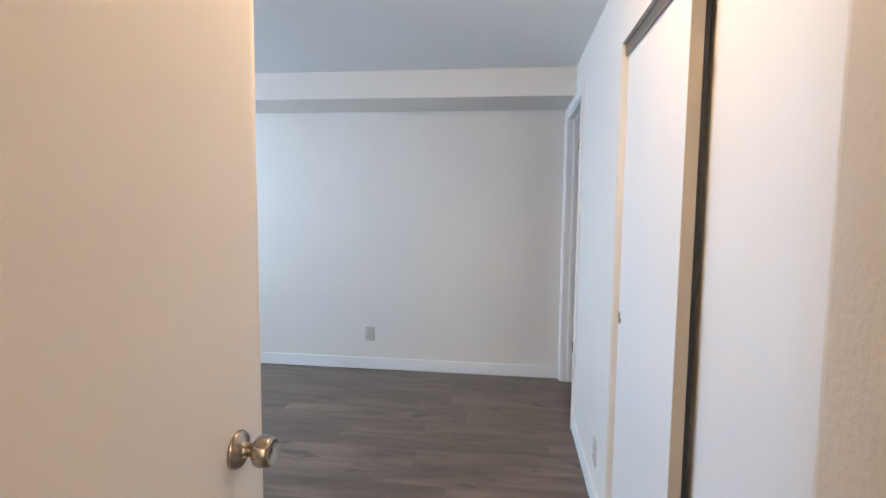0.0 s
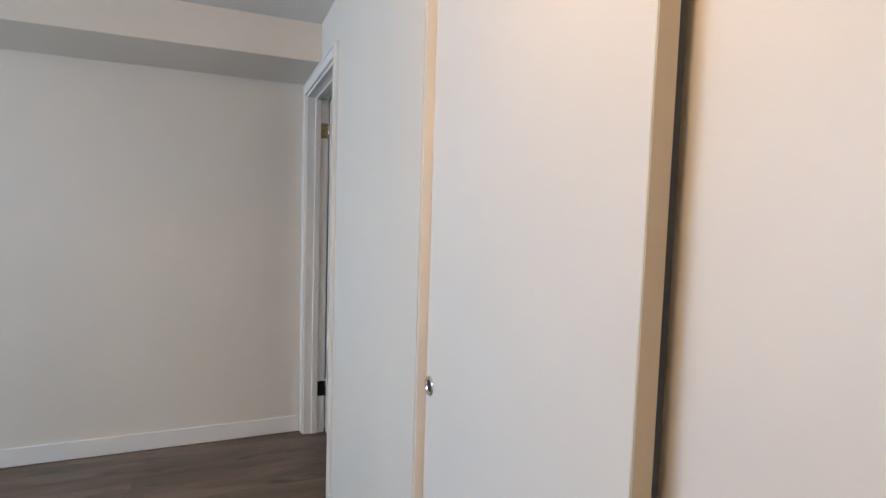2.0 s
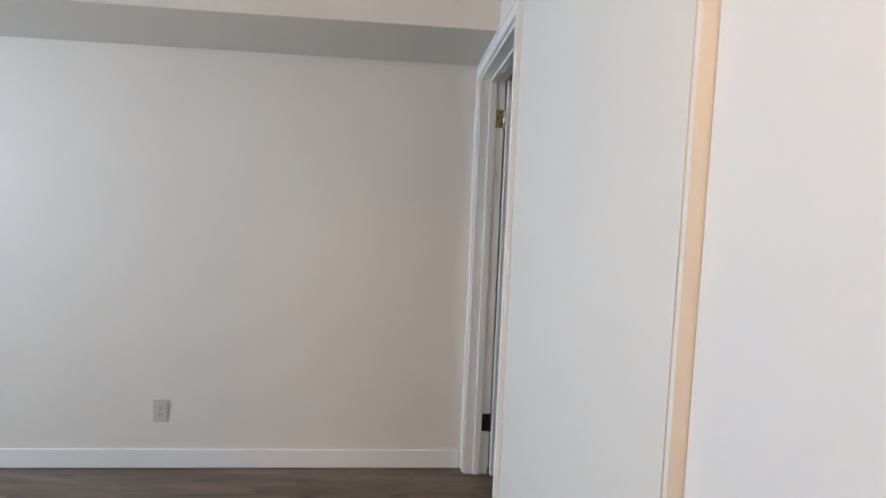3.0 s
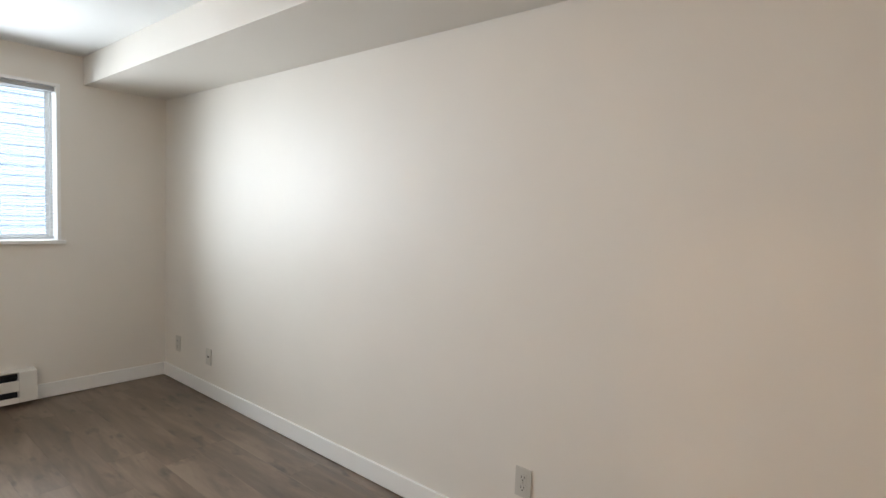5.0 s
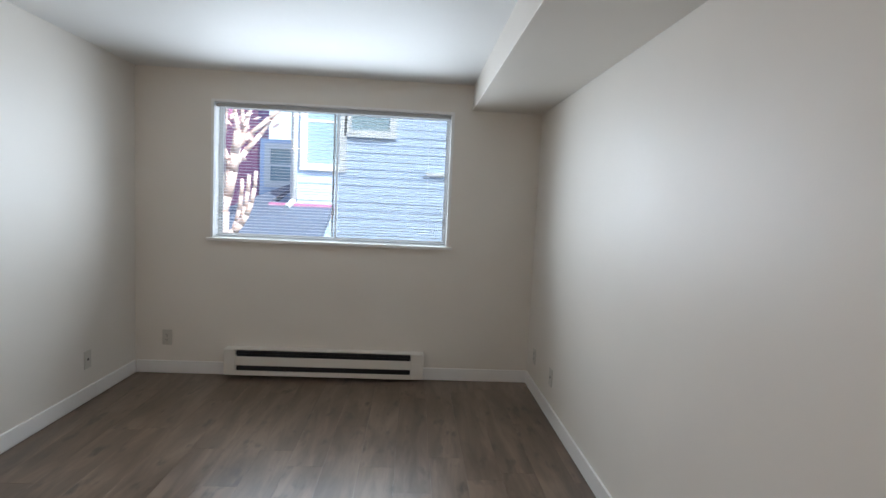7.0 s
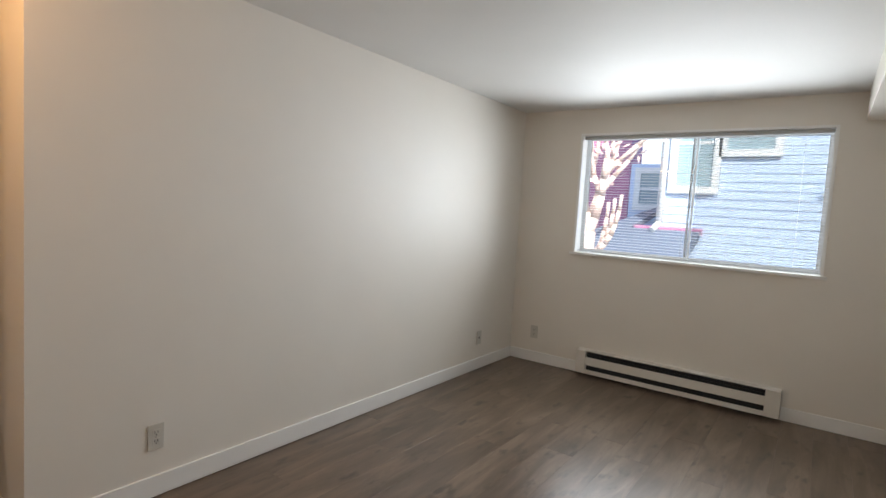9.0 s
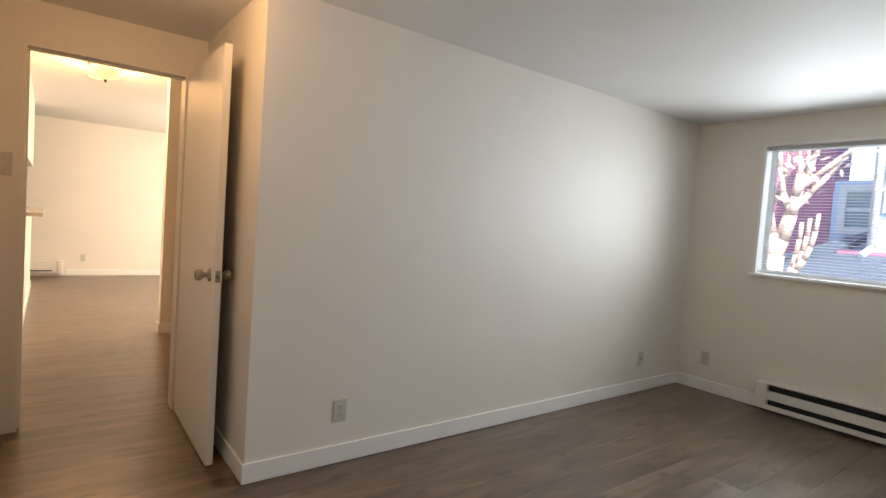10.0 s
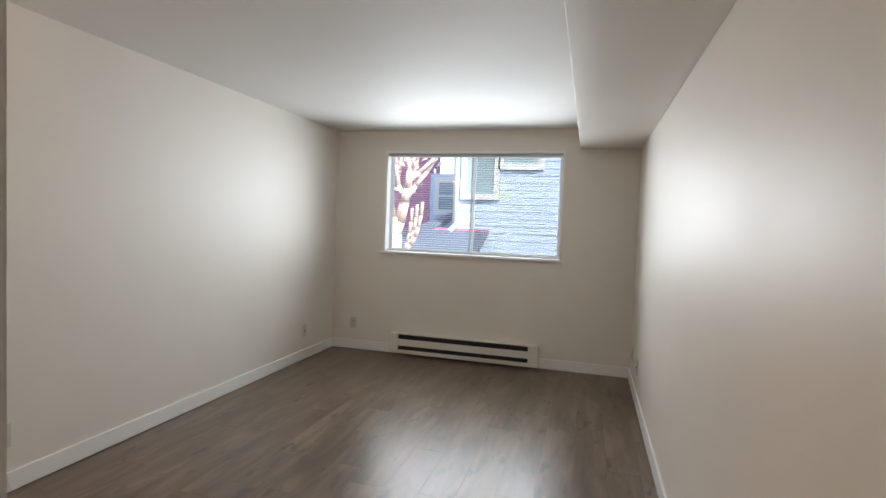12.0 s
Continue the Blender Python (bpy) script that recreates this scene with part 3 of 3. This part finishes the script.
outside_window(0.28, 0.80, 1.93, 3.3, FY)
outside_window(0.98, 1.60, 2.50, 3.6, FY)
outside_window(-0.76, -0.30, 1.66, 2.28, FY + 1.72)
bm = bmesh.new()
tube(bm, (0.09, FY - 0.06, 1.30), (0.09, FY - 0.06, 5.9), 0.05, 0.05, 10)
tube(bm, (0.09, FY - 0.06, 1.32), (0.02, FY - 0.22, 1.20), 0.05, 0.05, 10)
part("downspout", bm, OUT_TRIM, house, "white downspout with an elbow")
part("corner_board", boxes((0.02, 0.12, FY - 0.025, FY + 0.03, -0.3, 6.0)), OUT_TRIM, house)
part("vent_hood", boxes((2.22, 2.58, FY - 0.06, FY + 0.02, 1.82, 1.875), bevel=0.008), OUT_TRIM, house, "white vent hood")
# lap siding courses
COURSE = 0.135


def lap(x0, x1, y):
    bm = bmesh.new()
    v = [bm.verts.new(c) for c in ((x0, y, 0), (x0, y - 0.022, 0), (x0, y - 0.006, COURSE + 0.012), (x0, y, COURSE + 0.012),
                                   (x1, y, 0), (x1, y - 0.022, 0), (x1, y - 0.006, COURSE + 0.012), (x1, y, COURSE + 0.012))]
    for f in ((0, 1, 5, 4), (1, 2, 6, 5), (2, 3, 7, 6), (0, 3, 2, 1), (4, 5, 6, 7), (3, 0, 4, 7)):
        bm.faces.new([v[i] for i in f])
    return mesh_of("siding_board", bm, SIDING)


for me, top in ((lap(0.12, 9.0, FY + 0.03), 6.0), (lap(-0.97, 0.02, FY + 1.75), 2.47)):
    for i in range(int((top + 0.2) / COURSE)):
        ob = new("siding_board", me)
        ob.parent = house
        ob.location = (random.uniform(-0.003, 0.003), 0, -0.28 + i * COURSE)

# low dark roof in front of the house's corner
lean = thing("porch_roof", "low dark shingled porch roof beside the house", "roof")
bm = bmesh.new()
v = [bm.verts.new(c) for c in ((-1.75, 6.9, 0.62), (0.72, 6.9, 0.62), (0.72, 8.42, 1.22), (-0.35, 8.42, 1.22), (-0.15, 10.0, 1.70), (-1.75, 10.0, 0.70))]
bm.faces.new(v[:4])
bm.faces.new((v[0], v[3], v[4], v[5]))
ext = bmesh.ops.extrude_face_region(bm, geom=list(bm.faces))
bmesh.ops.translate(bm, vec=(0, 0, -0.10), verts=[g for g in ext["geom"] if isinstance(g, bmesh.types.BMVert)])
bmesh.ops.recalc_face_normals(bm, faces=bm.faces)
part("shingles", bm, SHINGLE, lean)
part("gutter", boxes((-1.75, 0.74, 6.80, 6.90, 0.52, 0.62), bevel=0.01), OUT_TRIM, lean, "white gutter")
part("fascia", boxes((-0.30, 0.74, 8.42, 8.49, 1.16, 1.27)), BRICK_RED, lean, "reddish top flashing")
for x in (-1.6, 0.6):
    part("post", boxes((x - 0.05, x + 0.05, 6.95, 7.05, -0.3, 0.53)), OUT_TRIM, lean)

red = thing("red_building", "plum red boarded building behind the tree", "building")
part("wall", boxes((-9.0, -1.53, 12.0, 12.9, -0.3, 7.5)), BRICK_RED, red)
bm = bmesh.new()
for i in range(60):
    box(bm, -9.0, -1.52, 11.975, 12.0, -0.3 + i * 0.13, -0.3 + i * 0.13 + 0.115)
part("boards", bm, BRICK_RED, red)
for x in (-3.9, -5.6):
    w = part("window", boxes((x, x + 0.9, 11.90, 11.97, 1.6, 3.2)), OUT_TRIM, red, "white-trimmed window")
    part("pane", boxes((x + 0.1, x + 0.8, 11.89, 11.905, 1.7, 3.1)), OUT_GLASS, w)

tree = thing("garden_tree", "pale many-limbed garden tree in full sun", "tree")
rng = random.Random(5)
bm = bmesh.new()
tips = []


def limb(a, d, r, n):
    a, d = Vector(a), Vector(d)
    for k in range(4):
        b = a + d * rng.uniform(0.22, 0.34)
        tube(bm, a, b, r, r * 0.86, 7)
        a, r = b, r * 0.86
        d = (d + Vector((rng.uniform(-.22, .22), rng.uniform(-.22, .22), rng.uniform(0, .2)))).normalized()
        tips.append(a.copy())
        if n and k:
            limb(a, (d + Vector((rng.uniform(-.7, .7), rng.uniform(-.6, .6), rng.uniform(-.1, .4)))).normalized(), r * 0.70, n - 1)


BASE = Vector((-0.42, 6.55, -0.3))
FORK = BASE + Vector((0.02, 0, 1.45))
tube(bm, BASE, BASE + Vector((-0.02, 0, 0.7)), 0.16, 0.13, 12)
tube(bm, BASE + Vector((-0.02, 0, 0.69)), FORK, 0.13, 0.115, 12)
for dx, dy in ((-0.42, 0.1), (-0.12, -0.15), (0.14, 0.1), (0.34, 0.0)):
    limb(FORK - Vector((0, 0, 0.06)), Vector((dx, dy, 1)).normalized(), 0.082, 1)
# arched low limbs that sweep out and up
for k, reach in enumerate((0.24, 0.34, 0.44)):
    a = BASE + Vector((0.05, -0.05 * k, 1.02 + 0.05 * k))
    for j in range(7):
        u = (j + 1) / 7
        b = BASE + Vector((0.05 + reach * math.sin(u * 1.5), -0.05 * k, 1.02 + 0.05 * k + 0.75 * u * u + 0.10 * u))
        tube(bm, a, b, 0.052 - 0.004 * j, 0.048 - 0.004 * j, 8)
        a = b
part("trunk", bm, BARK, tree)
bm = bmesh.new()
for a in tips:
    if a.z < 1.9:
        continue
    for k in range(3):
        c = a + Vector([rng.gauss(0, 0.10) for _ in range(3)])
        u = Vector([rng.gauss(0, 1) for _ in range(3)]).normalized() * rng.uniform(0.035, 0.075)
        w = u.orthogonal().normalized() * u.length * 0.45
        bm.faces.new([bm.verts.new(p) for p in (c - u, c + w, c + u, c - w)])
part("crown", bm, PETAL, tree, "sparse pinkish leaves")
bush = thing("low_shrub", "low leafy shrub at the yard's edge", "shrub")
bm = bmesh.new()
for k in range(1400):
    c = Vector((-0.75 + rng.gauss(0, 0.35), 6.35 + rng.gauss(0, 0.2), 0.25 + rng.uniform(-0.55, 0.35)))
    u = Vector([rng.gauss(0, 1) for _ in range(3)]).normalized() * 0.05
    w = u.orthogonal().normalized() * 0.022
    bm.faces.new([bm.verts.new(p) for p in (c - u, c + w, c + u, c - w)])
part("foliage", bm, LEAF, bush)

# ---- floor ----
PW, PL = 0.182, 1.22


def plank_floor(name, x0, x1, y0, y1, label, seed):
    base = structure(name, boxes((x0, x1, y0, y1, -0.15, -0.006)), SUBFLOOR, label, "floor")
    r = random.Random(seed)
    meshes = {}
    rest = bmesh.new()
    n = 0
    i = 0
    x = x0
    while x < x1 - 0.004:
        w = min(PW, x1 - x)
        y = y0 - r.uniform(0.1, PL - 0.1)
        while y < y1:
            a, b = max(y, y0), min(y + PL, y1)
            if b - a > 0.01:
                key = (round(w, 3), round(b - a, 3))
                if key not in meshes:
                    bm = boxes((0.0002, w - 0.0002, 0.0002, b - a - 0.0002, -0.006, 0.0))
                    top = [e for e in bm.edges if all(v.co.z > -0.001 for v in e.verts)]
                    bmesh.ops.bevel(bm, geom=top, offset=0.0004, segments=1, affect="EDGES")
                    meshes[key] = mesh_of("plank", bm, PLANK)
                ob = new("plank", meshes[key])
                ob.parent = base
                ob.location = (x, a, 0)
            y += PL
        x += PW
    return base


plank_floor("floor", EX, RX, -3.0, NY, "grey-brown wood-look vinyl plank floor", 3)
plank_floor("floor_hall", FARX, EX, -2.4, 2.4, "grey-brown wood-look vinyl plank hall floor", 4)
